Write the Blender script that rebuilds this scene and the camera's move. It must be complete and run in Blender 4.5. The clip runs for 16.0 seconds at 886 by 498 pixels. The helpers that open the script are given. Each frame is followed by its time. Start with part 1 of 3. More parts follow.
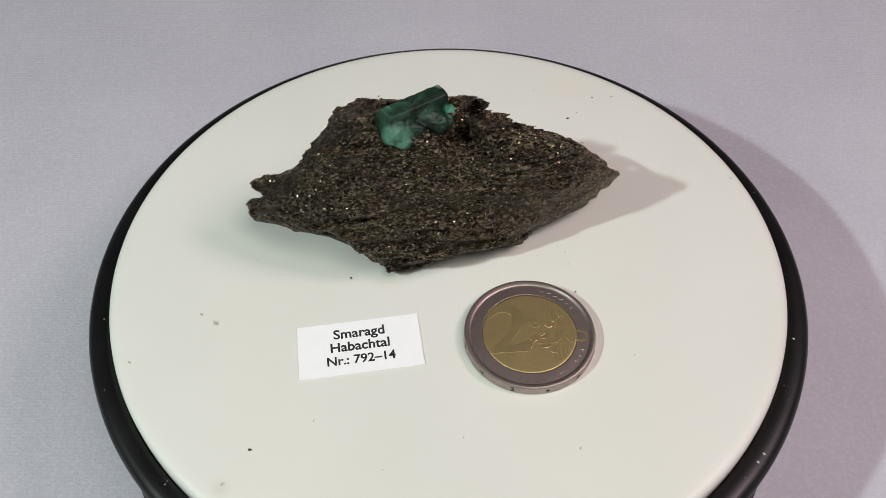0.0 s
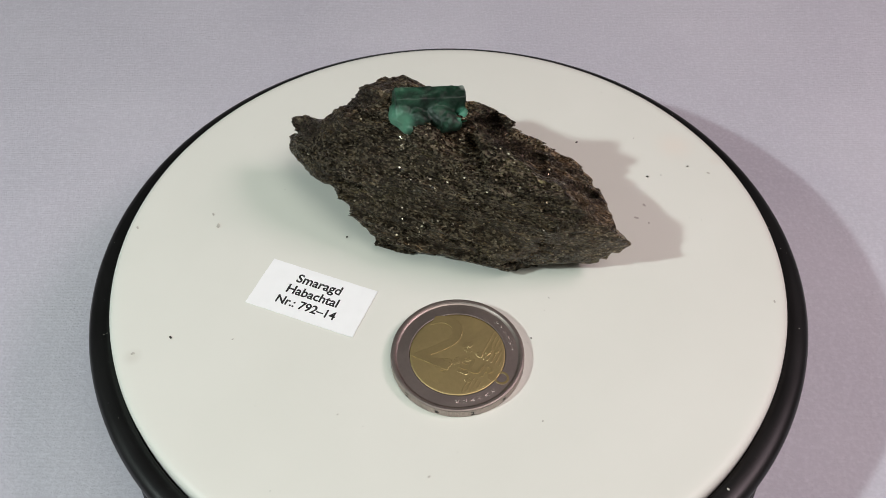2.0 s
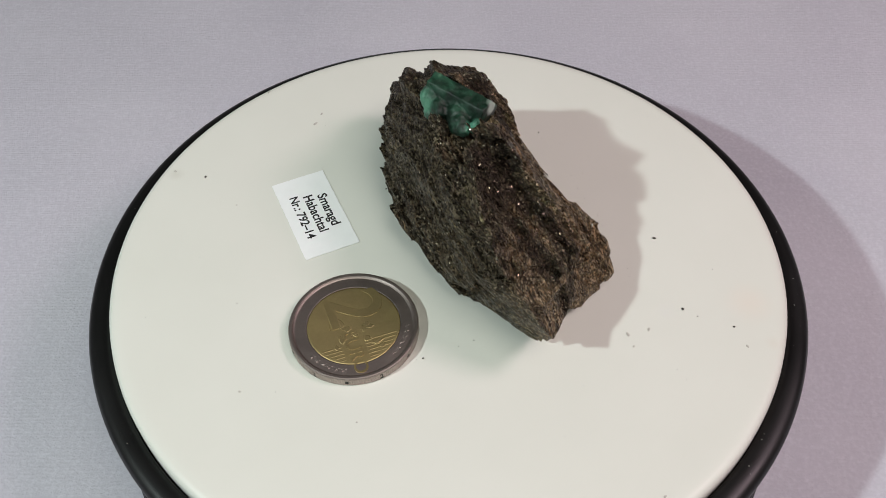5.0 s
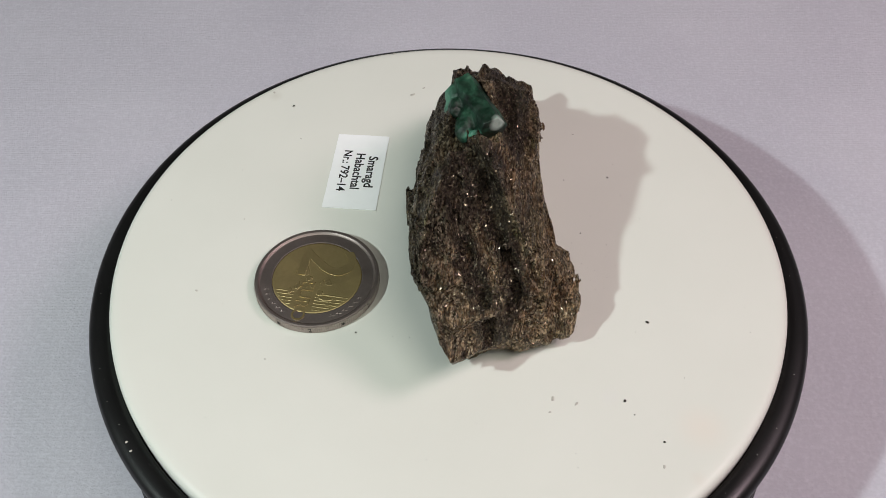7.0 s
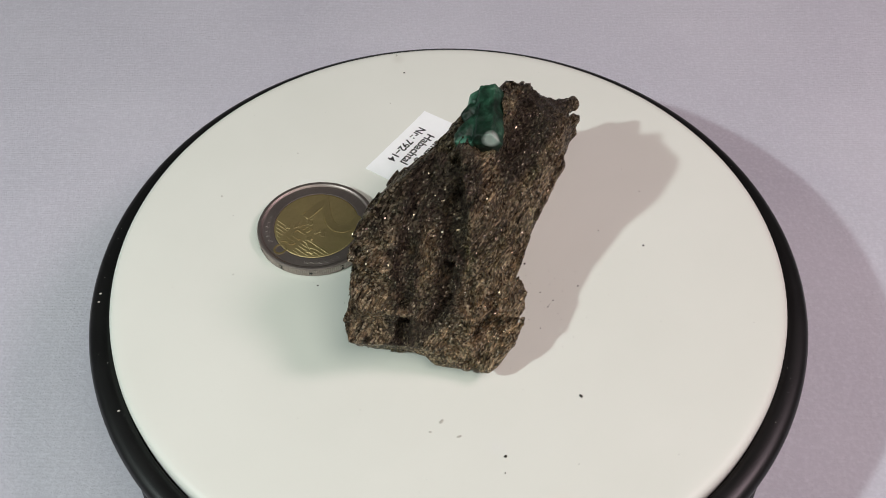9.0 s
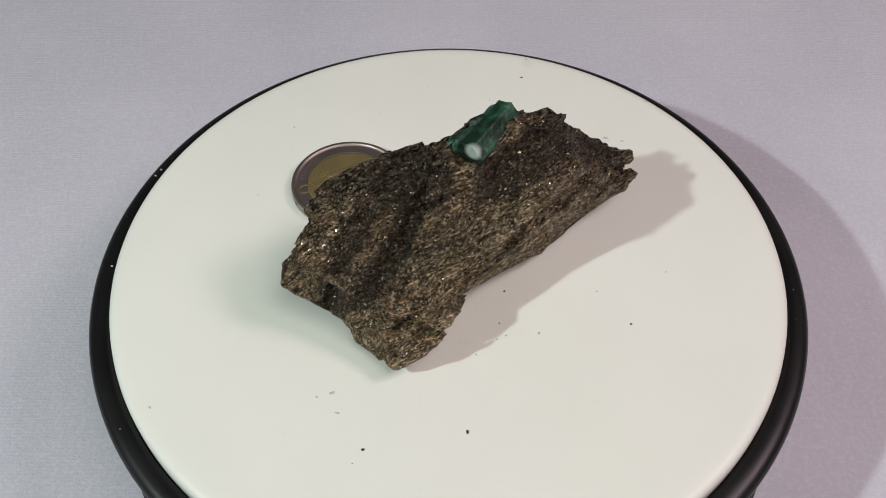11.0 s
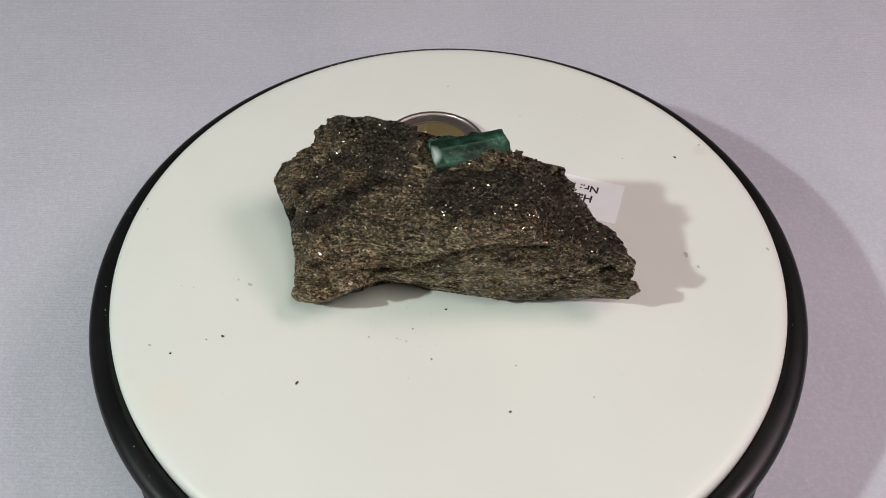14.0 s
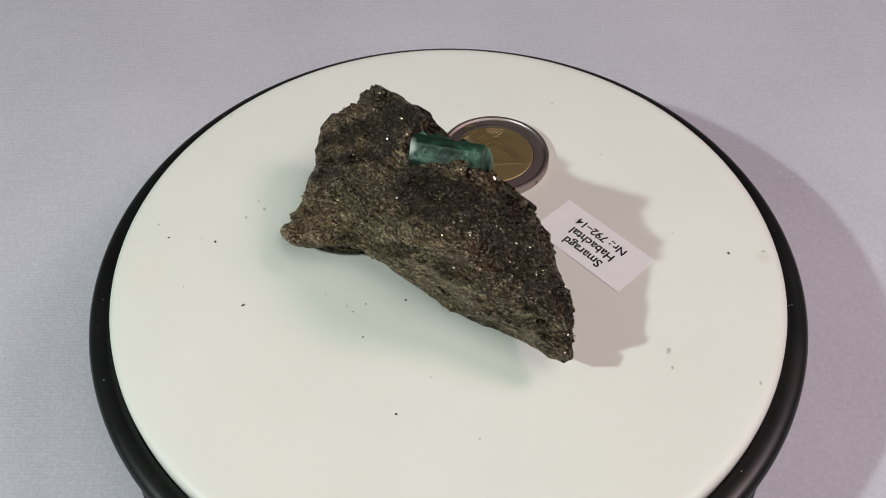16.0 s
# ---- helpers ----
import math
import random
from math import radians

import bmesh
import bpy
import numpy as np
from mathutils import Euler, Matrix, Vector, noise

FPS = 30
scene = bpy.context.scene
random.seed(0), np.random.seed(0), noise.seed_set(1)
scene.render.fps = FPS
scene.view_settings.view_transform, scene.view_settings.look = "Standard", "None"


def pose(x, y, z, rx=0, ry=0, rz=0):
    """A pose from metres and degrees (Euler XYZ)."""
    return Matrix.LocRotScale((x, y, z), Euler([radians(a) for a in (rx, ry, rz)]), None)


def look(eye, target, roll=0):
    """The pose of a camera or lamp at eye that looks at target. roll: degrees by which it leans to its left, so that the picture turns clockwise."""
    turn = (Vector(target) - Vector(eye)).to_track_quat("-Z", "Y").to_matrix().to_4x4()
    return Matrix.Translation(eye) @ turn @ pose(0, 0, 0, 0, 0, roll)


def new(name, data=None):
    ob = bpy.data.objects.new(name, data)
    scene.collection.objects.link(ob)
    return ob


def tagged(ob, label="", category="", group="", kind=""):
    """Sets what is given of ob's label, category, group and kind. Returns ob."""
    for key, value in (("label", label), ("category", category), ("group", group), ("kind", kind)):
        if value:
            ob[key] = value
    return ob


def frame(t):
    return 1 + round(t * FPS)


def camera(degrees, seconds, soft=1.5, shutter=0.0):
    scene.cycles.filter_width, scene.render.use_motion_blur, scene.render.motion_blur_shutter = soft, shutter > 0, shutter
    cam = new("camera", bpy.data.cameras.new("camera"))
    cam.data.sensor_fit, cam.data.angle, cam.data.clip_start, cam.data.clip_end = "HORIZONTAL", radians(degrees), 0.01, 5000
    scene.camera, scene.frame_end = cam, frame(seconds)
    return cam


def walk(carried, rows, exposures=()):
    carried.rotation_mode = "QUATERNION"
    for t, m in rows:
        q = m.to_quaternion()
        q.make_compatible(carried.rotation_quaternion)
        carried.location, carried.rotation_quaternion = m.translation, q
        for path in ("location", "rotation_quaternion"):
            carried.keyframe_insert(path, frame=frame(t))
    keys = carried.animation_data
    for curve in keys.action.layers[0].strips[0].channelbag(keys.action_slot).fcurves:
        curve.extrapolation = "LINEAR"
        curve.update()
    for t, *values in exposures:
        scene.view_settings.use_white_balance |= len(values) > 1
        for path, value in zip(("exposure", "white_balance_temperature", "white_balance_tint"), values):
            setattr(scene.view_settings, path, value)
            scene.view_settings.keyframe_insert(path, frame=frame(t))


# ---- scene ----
# Lengths in millimetres in the code below are scaled by MM.
MM = 0.001
TABLE = -38.0 * MM          # table surface; the plate's top is z = 0

# ---- camera ----
cam = camera(54.31, 16.0, soft=0.8)
EYE = pose(0.0, -120.23 * MM, 141.55 * MM, 40.13, 0.0, 0.503) @ pose(0, 0, 0, 0, 0, -0.58)
walk(cam, [(0.0, EYE), (16.0, EYE)], exposures=[(0.0, 0.0), (16.0, 0.0)])

# ---- light ----
world = bpy.data.worlds.new("room_air")
scene.world = world
world.use_nodes = True
world.node_tree.nodes["Background"].inputs[0].default_value = (0.55, 0.57, 0.62, 1)
world.node_tree.nodes["Background"].inputs[1].default_value = 0.0


def area_lamp(name, eye, target, size, watts, colour):
    lamp = bpy.data.lights.new(name, "AREA")
    lamp.shape, lamp.size, lamp.energy, lamp.color = "DISK", size, watts, colour
    ob = new(name, lamp)
    ob.matrix_world = look(eye, target)
    return ob


area_lamp("key_lamp", (-0.347, -0.213, 0.376), (0, 0, 0), 0.02, 1.78, (0.87, 1.0, 0.97))
area_lamp("side_lamp", (0.36, -0.04, 0.42), (0, 0, 0), 0.17, 1.24, (1.0, 0.755, 0.83))
# unseen soft fill added for the ambient light, well below the ceiling
area_lamp("overhead_fill", (0.28, -0.40, 0.88), (0, 0, 0), 0.5, 3.7, (1.0, 0.97, 0.88))


# ---- materials ----
def material(name):
    m = bpy.data.materials.new(name)
    m.use_nodes = True
    nt = m.node_tree
    return m, nt, nt.nodes["Principled BSDF"]


def node(nt, kind, **sockets):
    n = nt.nodes.new(kind)
    for k, v in sockets.items():
        n.inputs[k.replace("_", " ")].default_value = v
    return n


def coords(nt, scale=(1, 1, 1), rot=(0, 0, 0), kind="Object"):
    tc = nt.nodes.new("ShaderNodeTexCoord")
    mp = node(nt, "ShaderNodeMapping", Scale=scale, Rotation=rot)
    nt.links.new(tc.outputs[kind], mp.inputs["Vector"])
    return mp.outputs["Vector"]


def noise_tex(nt, vec, scale, detail=4.0, rough=0.55, distort=0.0):
    n = node(nt, "ShaderNodeTexNoise", Scale=scale, Detail=detail, Roughness=rough, Distortion=distort)
    nt.links.new(vec, n.inputs["Vector"])
    return n.outputs["Fac"]


def ramp(nt, fac, stops):
    r = nt.nodes.new("ShaderNodeValToRGB")
    el = r.color_ramp.elements
    while len(el) < len(stops):
        el.new(0.5)
    for e, (p, c) in zip(el, stops):
        e.position, e.color = p, (*c, 1) if len(c) == 3 else c
    nt.links.new(fac, r.inputs["Fac"])
    return r.outputs["Color"]


def grey(v):
    return (v, v, v)


def blend(nt, fac, a, b, how="MIX"):
    n = nt.nodes.new("ShaderNodeMix")
    n.data_type, n.blend_type = "RGBA", how
    for sock, v in ((n.inputs[0], fac), (n.inputs[6], a), (n.inputs[7], b)):
        if hasattr(v, "links"):
            nt.links.new(v, sock)
        else:
            sock.default_value = v if not isinstance(v, tuple) else (*v, 1)
    return n.outputs[2]


def calc(nt, op, a, b=0.0):
    n = nt.nodes.new("ShaderNodeMath")
    n.operation = op
    for sock, v in zip(n.inputs, (a, b)):
        if hasattr(v, "links"):
            nt.links.new(v, sock)
        else:
            sock.default_value = v
    return n.outputs[0]


def bump(nt, bsdf, height, strength, dist, normal=None):
    b = node(nt, "ShaderNodeBump", Strength=strength, Distance=dist)
    nt.links.new(height, b.inputs["Height"])
    if normal:
        nt.links.new(normal, b.inputs["Normal"])
    nt.links.new(b.outputs["Normal"], bsdf.inputs["Normal"])
    return b.outputs["Normal"]


def near(nt, vec, centre, radius):
    """1 at centre, falling to 0 at the radius, in metres of the thing's own space."""
    d = nt.nodes.new("ShaderNodeVectorMath")
    d.operation = "DISTANCE"
    nt.links.new(vec, d.inputs[0])
    d.inputs[1].default_value = centre
    r = node(nt, "ShaderNodeMapRange", From_Min=0.0, From_Max=radius, To_Min=1.0, To_Max=0.0)
    r.interpolation_type = "SMOOTHSTEP"
    nt.links.new(d.outputs["Value"], r.inputs["Value"])
    return r.outputs["Result"]


def cloth_material():
    m, nt, b = material("grey_woven_cloth")
    v = coords(nt)
    big = noise_tex(nt, v, 14.0, 3)
    blotch = noise_tex(nt, v, 55.0, 4, 0.6)
    fluff = noise_tex(nt, v, 900.0, 4, 0.7)
    lint = noise_tex(nt, v, 1100.0, 3, 0.7)
    rows = []
    for way, scale, bend in (("Y", 345.0, 1.6), ("X", 290.0, 2.2)):
        w = nt.nodes.new("ShaderNodeTexWave")
        w.wave_type, w.bands_direction = "BANDS", way
        for k, val in (("Scale", scale), ("Distortion", bend), ("Detail", 1.0), ("Detail Scale", 0.35)):
            w.inputs[k].default_value = val
        nt.links.new(v, w.inputs["Vector"])
        rows.append(w.outputs["Fac"])
    thread = calc(nt, "MULTIPLY", rows[0], calc(nt, "ADD", 0.35, calc(nt, "MULTIPLY", rows[1], 0.65)))
    thread = calc(nt, "MULTIPLY", thread, ramp(nt, blotch, [(0.35, grey(0.35)), (0.6, grey(1.0))]))
    col = ramp(nt, big, [(0.3, (0.485, 0.472, 0.54)), (0.7, (0.56, 0.545, 0.61))])
    col = blend(nt, ramp(nt, blotch, [(0.40, grey(0.0)), (0.70, grey(0.22))]), col, (0.42, 0.42, 0.47))
    col = blend(nt, ramp(nt, fluff, [(0.45, grey(0.0)), (0.70, grey(0.34))]), col, (0.72, 0.71, 0.78))
    col = blend(nt, ramp(nt, lint, [(0.60, grey(0.0)), (0.75, grey(0.35))]), col, (0.38, 0.37, 0.42))
    col = blend(nt, calc(nt, "MULTIPLY", thread, 0.03), col, (0.36, 0.36, 0.40))
    nt.links.new(col, b.inputs["Base Color"])
    b.inputs["Roughness"].default_value = 0.9
    b.inputs["Specular IOR Level"].default_value = 0.2
    b.inputs["Sheen Weight"].default_value = 0.15
    h = calc(nt, "ADD", calc(nt, "MULTIPLY", thread, -0.12), calc(nt, "ADD", fluff, blotch))
    bump(nt, b, h, 0.6, 0.0005)
    return m


def plate_material():
    m, nt, b = material("white_plastic")
    v = coords(nt)
    soft = noise_tex(nt, v, 25.0, 3)
    col = ramp(nt, soft, [(0.3, (0.690, 0.698, 0.640)), (0.7, (0.722, 0.728, 0.672))])
    grain = ramp(nt, noise_tex(nt, v, 260.0, 4, 0.7), [(0.62, grey(0)), (0.78, grey(1))])
    for cx, cy, r, tint in ((30.5, 55.0, 6.5, (0.80, 0.66, 0.56)), (-39.7, -54.0, 2.5, (0.45, 0.42, 0.36)),
                            (40.7, 54.7, 2.2, (0.66, 0.60, 0.52)), (28.0, 38.0, 3.0, (0.70, 0.70, 0.68))):
        spot = near(nt, v, (cx * MM, cy * MM, 0), r * MM)
        col = blend(nt, calc(nt, "MULTIPLY", spot, calc(nt, "ADD", calc(nt, "MULTIPLY", grain, 0.5), 0.25)), col, tint)
    smear = ramp(nt, noise_tex(nt, v, 60.0, 6, 0.75), [(0.66, grey(0)), (0.8, grey(0.35))])
    col = blend(nt, smear, col, (0.70, 0.68, 0.62))
    nt.links.new(col, b.inputs["Base Color"])
    nt.links.new(ramp(nt, noise_tex(nt, v, 120.0, 5), [(0.3, grey(0.34)), (0.8, grey(0.5))]), b.inputs["Roughness"])
    b.inputs["Specular IOR Level"].default_value = 0.35
    bump(nt, b, noise_tex(nt, v, 90.0, 2), 0.05, 0.0003)
    return m


def black_plastic(name, tone=0.005, rough=0.40):
    m, nt, b = material(name)
    v = coords(nt)
    dust = ramp(nt, noise_tex(nt, v, 900.0, 3, 0.7), [(0.66, grey(0)), (0.8, grey(0.3))])
    nt.links.new(blend(nt, dust, (tone, tone, tone), (0.12, 0.12, 0.12)), b.inputs["Base Color"])
    nt.links.new(ramp(nt, noise_tex(nt, v, 60.0, 4), [(0.3, grey(rough - 0.08)), (0.8, grey(rough + 0.1))]), b.inputs["Roughness"])
    b.inputs["Specular IOR Level"].default_value = 0.4
    bump(nt, b, noise_tex(nt, v, 700.0, 2), 0.08, 0.0002)
    return m


LONG_AXIS = Vector((0.9705, 0.2172, -0.1044))       # the schist's grain runs along the stone
GRAIN_TURN = LONG_AXIS.rotation_difference(Vector((1, 0, 0))).to_euler()


def schist_material():
    m, nt, b = material("mica_schist")
    tc = nt.nodes.new("ShaderNodeTexCoord")
    own = tc.outputs["Object"]
    turn = node(nt, "ShaderNodeMapping", Rotation=tuple(GRAIN_TURN))
    nt.links.new(own, turn.inputs["Vector"])
    sway = nt.nodes.new("ShaderNodeTexNoise")
    sway.inputs["Scale"].default_value, sway.inputs["Detail"].default_value = 90.0, 2.0
    nt.links.new(turn.outputs["Vector"], sway.inputs["Vector"])
    bend = nt.nodes.new("ShaderNodeVectorMath")
    bend.operation = "MULTIPLY_ADD"
    nt.links.new(sway.outputs["Color"], bend.inputs[0])
    bend.inputs[1].default_value = (0.0, 0.004, 0.004)
    nt.links.new(turn.outputs["Vector"], bend.inputs[2])
    turn = bend
    run = node(nt, "ShaderNodeMapping", Scale=(0.09, 1.0, 1.0))
    nt.links.new(turn.outputs["Vector"], run.inputs["Vector"])
    flaky = node(nt, "ShaderNodeMapping", Scale=(0.6, 1.0, 1.0))
    nt.links.new(turn.outputs["Vector"], flaky.inputs["Vector"])
    hair = node(nt, "ShaderNodeMapping", Scale=(0.24, 1.0, 1.0))
    nt.links.new(turn.outputs["Vector"], hair.inputs["Vector"])
    streak = noise_tex(nt, run.outputs["Vector"], 520.0, 7, 0.7, 0.5)
    bands = noise_tex(nt, run.outputs["Vector"], 150.0, 5, 0.6, 0.8)
    patch = noise_tex(nt, turn.outputs["Vector"], 75.0, 4, 0.6)
    speck = noise_tex(nt, flaky.outputs["Vector"], 2100.0, 3, 0.75)
    fleck = noise_tex(nt, flaky.outputs["Vector"], 1250.0, 3, 0.7, 0.6)
    fibre = noise_tex(nt, hair.outputs["Vector"], 1700.0, 5, 0.75, 1.0)
    mixed = calc(nt, "ADD", calc(nt, "MULTIPLY", fibre, 0.7), calc(nt, "MULTIPLY", streak, 0.3))
    # pale weathered crust and painted light on one side, dark fresh schist on the other
    crust = nt.nodes.new("ShaderNodeAttribute")
    crust.attribute_name = "crust_and_light"
    # the blackest and palest stops also stand in for crevice shade and glints
    fresh = ramp(nt, mixed, [(0.45, (0.0015, 0.0011, 0.0008)), (0.51, (0.006, 0.0042, 0.0025)), (0.57, (0.036, 0.025, 0.014)), (0.64, (0.42, 0.335, 0.215))])
    worn = ramp(nt, mixed, [(0.43, (0.003, 0.0022, 0.0014)), (0.49, (0.058, 0.041, 0.024)), (0.55, (0.24, 0.18, 0.11)), (0.63, (0.76, 0.63, 0.44))])
    col = blend(nt, crust.outputs["Fac"], fresh, worn)
    col = blend(nt, 1.0, col, ramp(nt, bands, [(0.36, (0.34, 0.32, 0.31)), (0.55, (1.0, 1.0, 1.0))]), "MULTIPLY")
    col = blend(nt, 1.0, col, ramp(nt, patch, [(0.36, (1.0, 0.80, 0.66)), (0.52, (1.0, 0.96, 0.90)), (0.66, (0.80, 0.95, 0.70))]), "MULTIPLY")
    # black mica in the furrows and beneath the crystal, with recess shade painted in
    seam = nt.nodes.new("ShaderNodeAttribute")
    seam.attribute_name = "mica_and_shade"
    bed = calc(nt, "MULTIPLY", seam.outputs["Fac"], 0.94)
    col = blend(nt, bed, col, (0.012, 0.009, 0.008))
    # flakes: cells that each face their own way, some of them silvery
    cell = node(nt, "ShaderNodeTexVoronoi", Scale=3000.0)
    nt.links.new(flaky.outputs["Vector"], cell.inputs["Vector"])
    shine = nt.nodes.new("ShaderNodeSeparateColor")
    nt.links.new(cell.outputs["Color"], shine.inputs[0])
    silver = ramp(nt, shine.outputs[1], [(0.68, grey(0.0)), (0.76, grey(0.9))])
    silver = calc(nt, "MULTIPLY", silver, calc(nt, "ADD", 0.36, calc(nt, "MULTIPLY", crust.outputs["Fac"], 0.64)))
    col = blend(nt, calc(nt, "MULTIPLY", silver, calc(nt, "SUBTRACT", 0.75, calc(nt, "MULTIPLY", bed, 0.45))), col, (0.66, 0.55, 0.385))
    nt.links.new(col, b.inputs["Base Color"])
    shift = nt.nodes.new("ShaderNodeVectorMath")
    shift.operation = "SUBTRACT"
    nt.links.new(cell.outputs["Color"], shift.inputs[0])
    shift.inputs[1].default_value = (0.5, 0.5, 0.5)
    tilt = nt.nodes.new("ShaderNodeVectorMath")
    tilt.operation = "SCALE"
    nt.links.new(shift.outputs[0], tilt.inputs[0])
    tilt.inputs["Scale"].default_value = 0.75
    h = calc(nt, "ADD", streak, calc(nt, "ADD", calc(nt, "ADD", calc(nt, "MULTIPLY", fleck, 1.3), calc(nt, "MULTIPLY", speck, 0.6)), bands))
    bp = node(nt, "ShaderNodeBump", Strength=1.0, Distance=0.0011)
    nt.links.new(h, bp.inputs["Height"])
    add = nt.nodes.new("ShaderNodeVectorMath")
    nt.links.new(bp.outputs["Normal"], add.inputs[0])
    nt.links.new(tilt.outputs[0], add.inputs[1])
    unit = nt.nodes.new("ShaderNodeVectorMath")
    unit.operation = "NORMALIZE"
    nt.links.new(add.outputs[0], unit.inputs[0])
    nt.links.new(unit.outputs[0], b.inputs["Normal"])
    nt.links.new(ramp(nt, shine.outputs[0], [(0.0, grey(0.16)), (0.5, grey(0.28)), (1.0, grey(0.5))]), b.inputs["Roughness"])
    nt.links.new(silver, b.inputs["Metallic"])
    b.inputs["Specular IOR Level"].default_value = 0.6
    b.inputs["Specular Tint"].default_value = (0.95, 0.80, 0.62, 1)
    return m


def flake_material():
    m, nt, b = material("mica_flake")
    geo = nt.nodes.new("ShaderNodeNewGeometry")
    lone = geo.outputs["Random Per Island"]
    col = ramp(nt, lone, [(0.0, (0.010, 0.007, 0.005)), (0.45, (0.045, 0.032, 0.02)), (0.75, (0.20, 0.155, 0.10)), (1.0, (0.62, 0.54, 0.41))])
    nt.links.new(col, b.inputs["Base Color"])
    b.inputs["Metallic"].default_value = 0.75
    b.inputs["Specular IOR Level"].default_value = 0.8
    nt.links.new(ramp(nt, noise_tex(nt, coords(nt), 3000.0, 2), [(0.3, grey(0.18)), (0.7, grey(0.36))]), b.inputs["Roughness"])
    return m


def emerald_material():
    m, nt, b = material("emerald")
    tc = nt.nodes.new("ShaderNodeTexCoord")
    own = tc.outputs["Object"]
    cloud = noise_tex(nt, own, 240.0, 5, 0.65, 0.5)
    veil = noise_tex(nt, own, 700.0, 4, 0.7)
    col = ramp(nt, cloud, [(0.34, (0.002, 0.007, 0.004)), (0.50, (0.006, 0.026, 0.014)), (0.64, (0.022, 0.080, 0.046)), (0.80, (0.14, 0.27, 0.18))])
    col = blend(nt, ramp(nt, veil, [(0.64, grey(0)), (0.82, grey(0.2))]), col, (0.18, 0.30, 0.22))
    for end, r, tint in ((WHITE_FACE, 2.5, (0.46, 0.54, 0.48)), (GREEN_LUMP, 4.5, (0.10, 0.27, 0.18)), (GREEN_KNOB, 2.6, (0.09, 0.30, 0.20))):
        k = near(nt, own, end, r * MM)
        k = ramp(nt, calc(nt, "MULTIPLY", k, calc(nt, "ADD", 0.35, cloud)), [(0.12, grey(0)), (0.5, grey(0.9))])
        col = blend(nt, k, col, tint)
    nt.links.new(col, b.inputs["Base Color"])
    nt.links.new(ramp(nt, veil, [(0.35, grey(0.38)), (0.65, grey(0.62))]), b.inputs["Roughness"])
    b.inputs["IOR"].default_value = 1.57
    b.inputs["Specular IOR Level"].default_value = 0.3
    b.inputs["Transmission Weight"].default_value = 0.12
    b.inputs["Subsurface Weight"].default_value = 0.12
    b.inputs["Subsurface Radius"].default_value = (0.4, 1.0, 0.7)
    b.inputs["Subsurface Scale"].default_value = 0.0015
    bump(nt, b, calc(nt, "ADD", cloud, calc(nt, "MULTIPLY", veil, 0.5)), 0.4, 0.0005)
    return m


def metal_material(name, colour, dark, rough):
    m, nt, b = material(name)
    v = coords(nt)
    wear = noise_tex(nt, v, 300.0, 5, 0.65)
    fine = noise_tex(nt, v, 1800.0, 3, 0.6)
    nt.links.new(ramp(nt, wear, [(0.3, dark), (0.65, colour)]), b.inputs["Base Color"])
    b.inputs["Metallic"].default_value = 1.0
    nt.links.new(ramp(nt, wear, [(0.3, grey(rough + 0.1)), (0.7, grey(rough))]), b.inputs["Roughness"])
    bump(nt, b, calc(nt, "ADD", fine, wear), 0.08, 0.0002)
    return m


def plain_material(name, colour, rough=0.7, vary=0.1, scale=300.0):
    m, nt, b = material(name)
    v = coords(nt)
    lo = tuple(c * (1 - vary) for c in colour)
    nt.links.new(ramp(nt, noise_tex(nt, v, scale, 4), [(0.3, lo), (0.7, colour)]), b.inputs["Base Color"])
    b.inputs["Roughness"].default_value = rough
    bump(nt, b, noise_tex(nt, v, scale * 3, 3), 0.1, 0.0001)
    return m


# the crystal's two ends, and the dark bed it sits in
WHITE_END = Vector((-1.3, 8.3, 33.6)) * MM
GREEN_END = Vector((-11.9, 0.1, 34.4)) * MM
WHITE_FACE = Vector((-1.6, 9.2, 35.2)) * MM
GREEN_LUMP = Vector((-9.4, -1.6, 32.6)) * MM
GREEN_KNOB = Vector((0.8, 4.9, 33.3)) * MM

CLOTH, PLATE = cloth_material(), plate_material()
RIM, BASE = black_plastic("black_plastic"), black_plastic("black_base_plastic", 0.015, 0.5)
SCHIST, FLAKE, EMERALD = schist_material(), flake_material(), emerald_material()
NICKEL = metal_material("worn_nickel", (0.45, 0.385, 0.355), (0.36, 0.305, 0.28), 0.42)
BRASS = metal_material("worn_brass", (0.54, 0.435, 0.215), (0.46, 0.37, 0.175), 0.5)
RELIEF = metal_material("raised_brass", (0.56, 0.452, 0.226), (0.48, 0.386, 0.184), 0.46)
PAPER = plain_material("white_paper", (0.87, 0.885, 0.89), 0.85, 0.03)
INK = plain_material("black_ink", (0.012, 0.012, 0.012), 0.7)
DARK_CRUMB = plain_material("dark_crumb", (0.035, 0.028, 0.022), 0.4, 0.5, 2000.0)
PALE_CRUMB = plain_material("pale_crumb", (0.60, 0.58, 0.52), 0.6, 0.4, 2000.0)
WALL = plain_material("room_wall_paint", (0.30, 0.29, 0.29), 0.9, 0.05, 4.0)


# ---- building helpers ----
def mesh_of(name, verts, faces, mat, smooth=True):
    me = bpy.data.meshes.new(name)
    me.from_pydata([tuple(map(float, v)) for v in verts], [], [tuple(map(int, f)) for f in faces])
    me.materials.append(mat)
    if smooth:
        me.polygons.foreach_set("use_smooth", [True] * len(me.polygons))
    me.update()
    return me


def part(name, bm, mat, parent=None, label="", smooth=False):
    me = bpy.data.meshes.new(name)
    bm.to_mesh(me)
    bm.free()
    me.materials.append(mat)
    if smooth:
        me.polygons.foreach_set("use_smooth", [True] * len(me.polygons))
    ob = new(name, me)
    ob.parent = parent
    if label:
        ob["label"] = label
    return ob


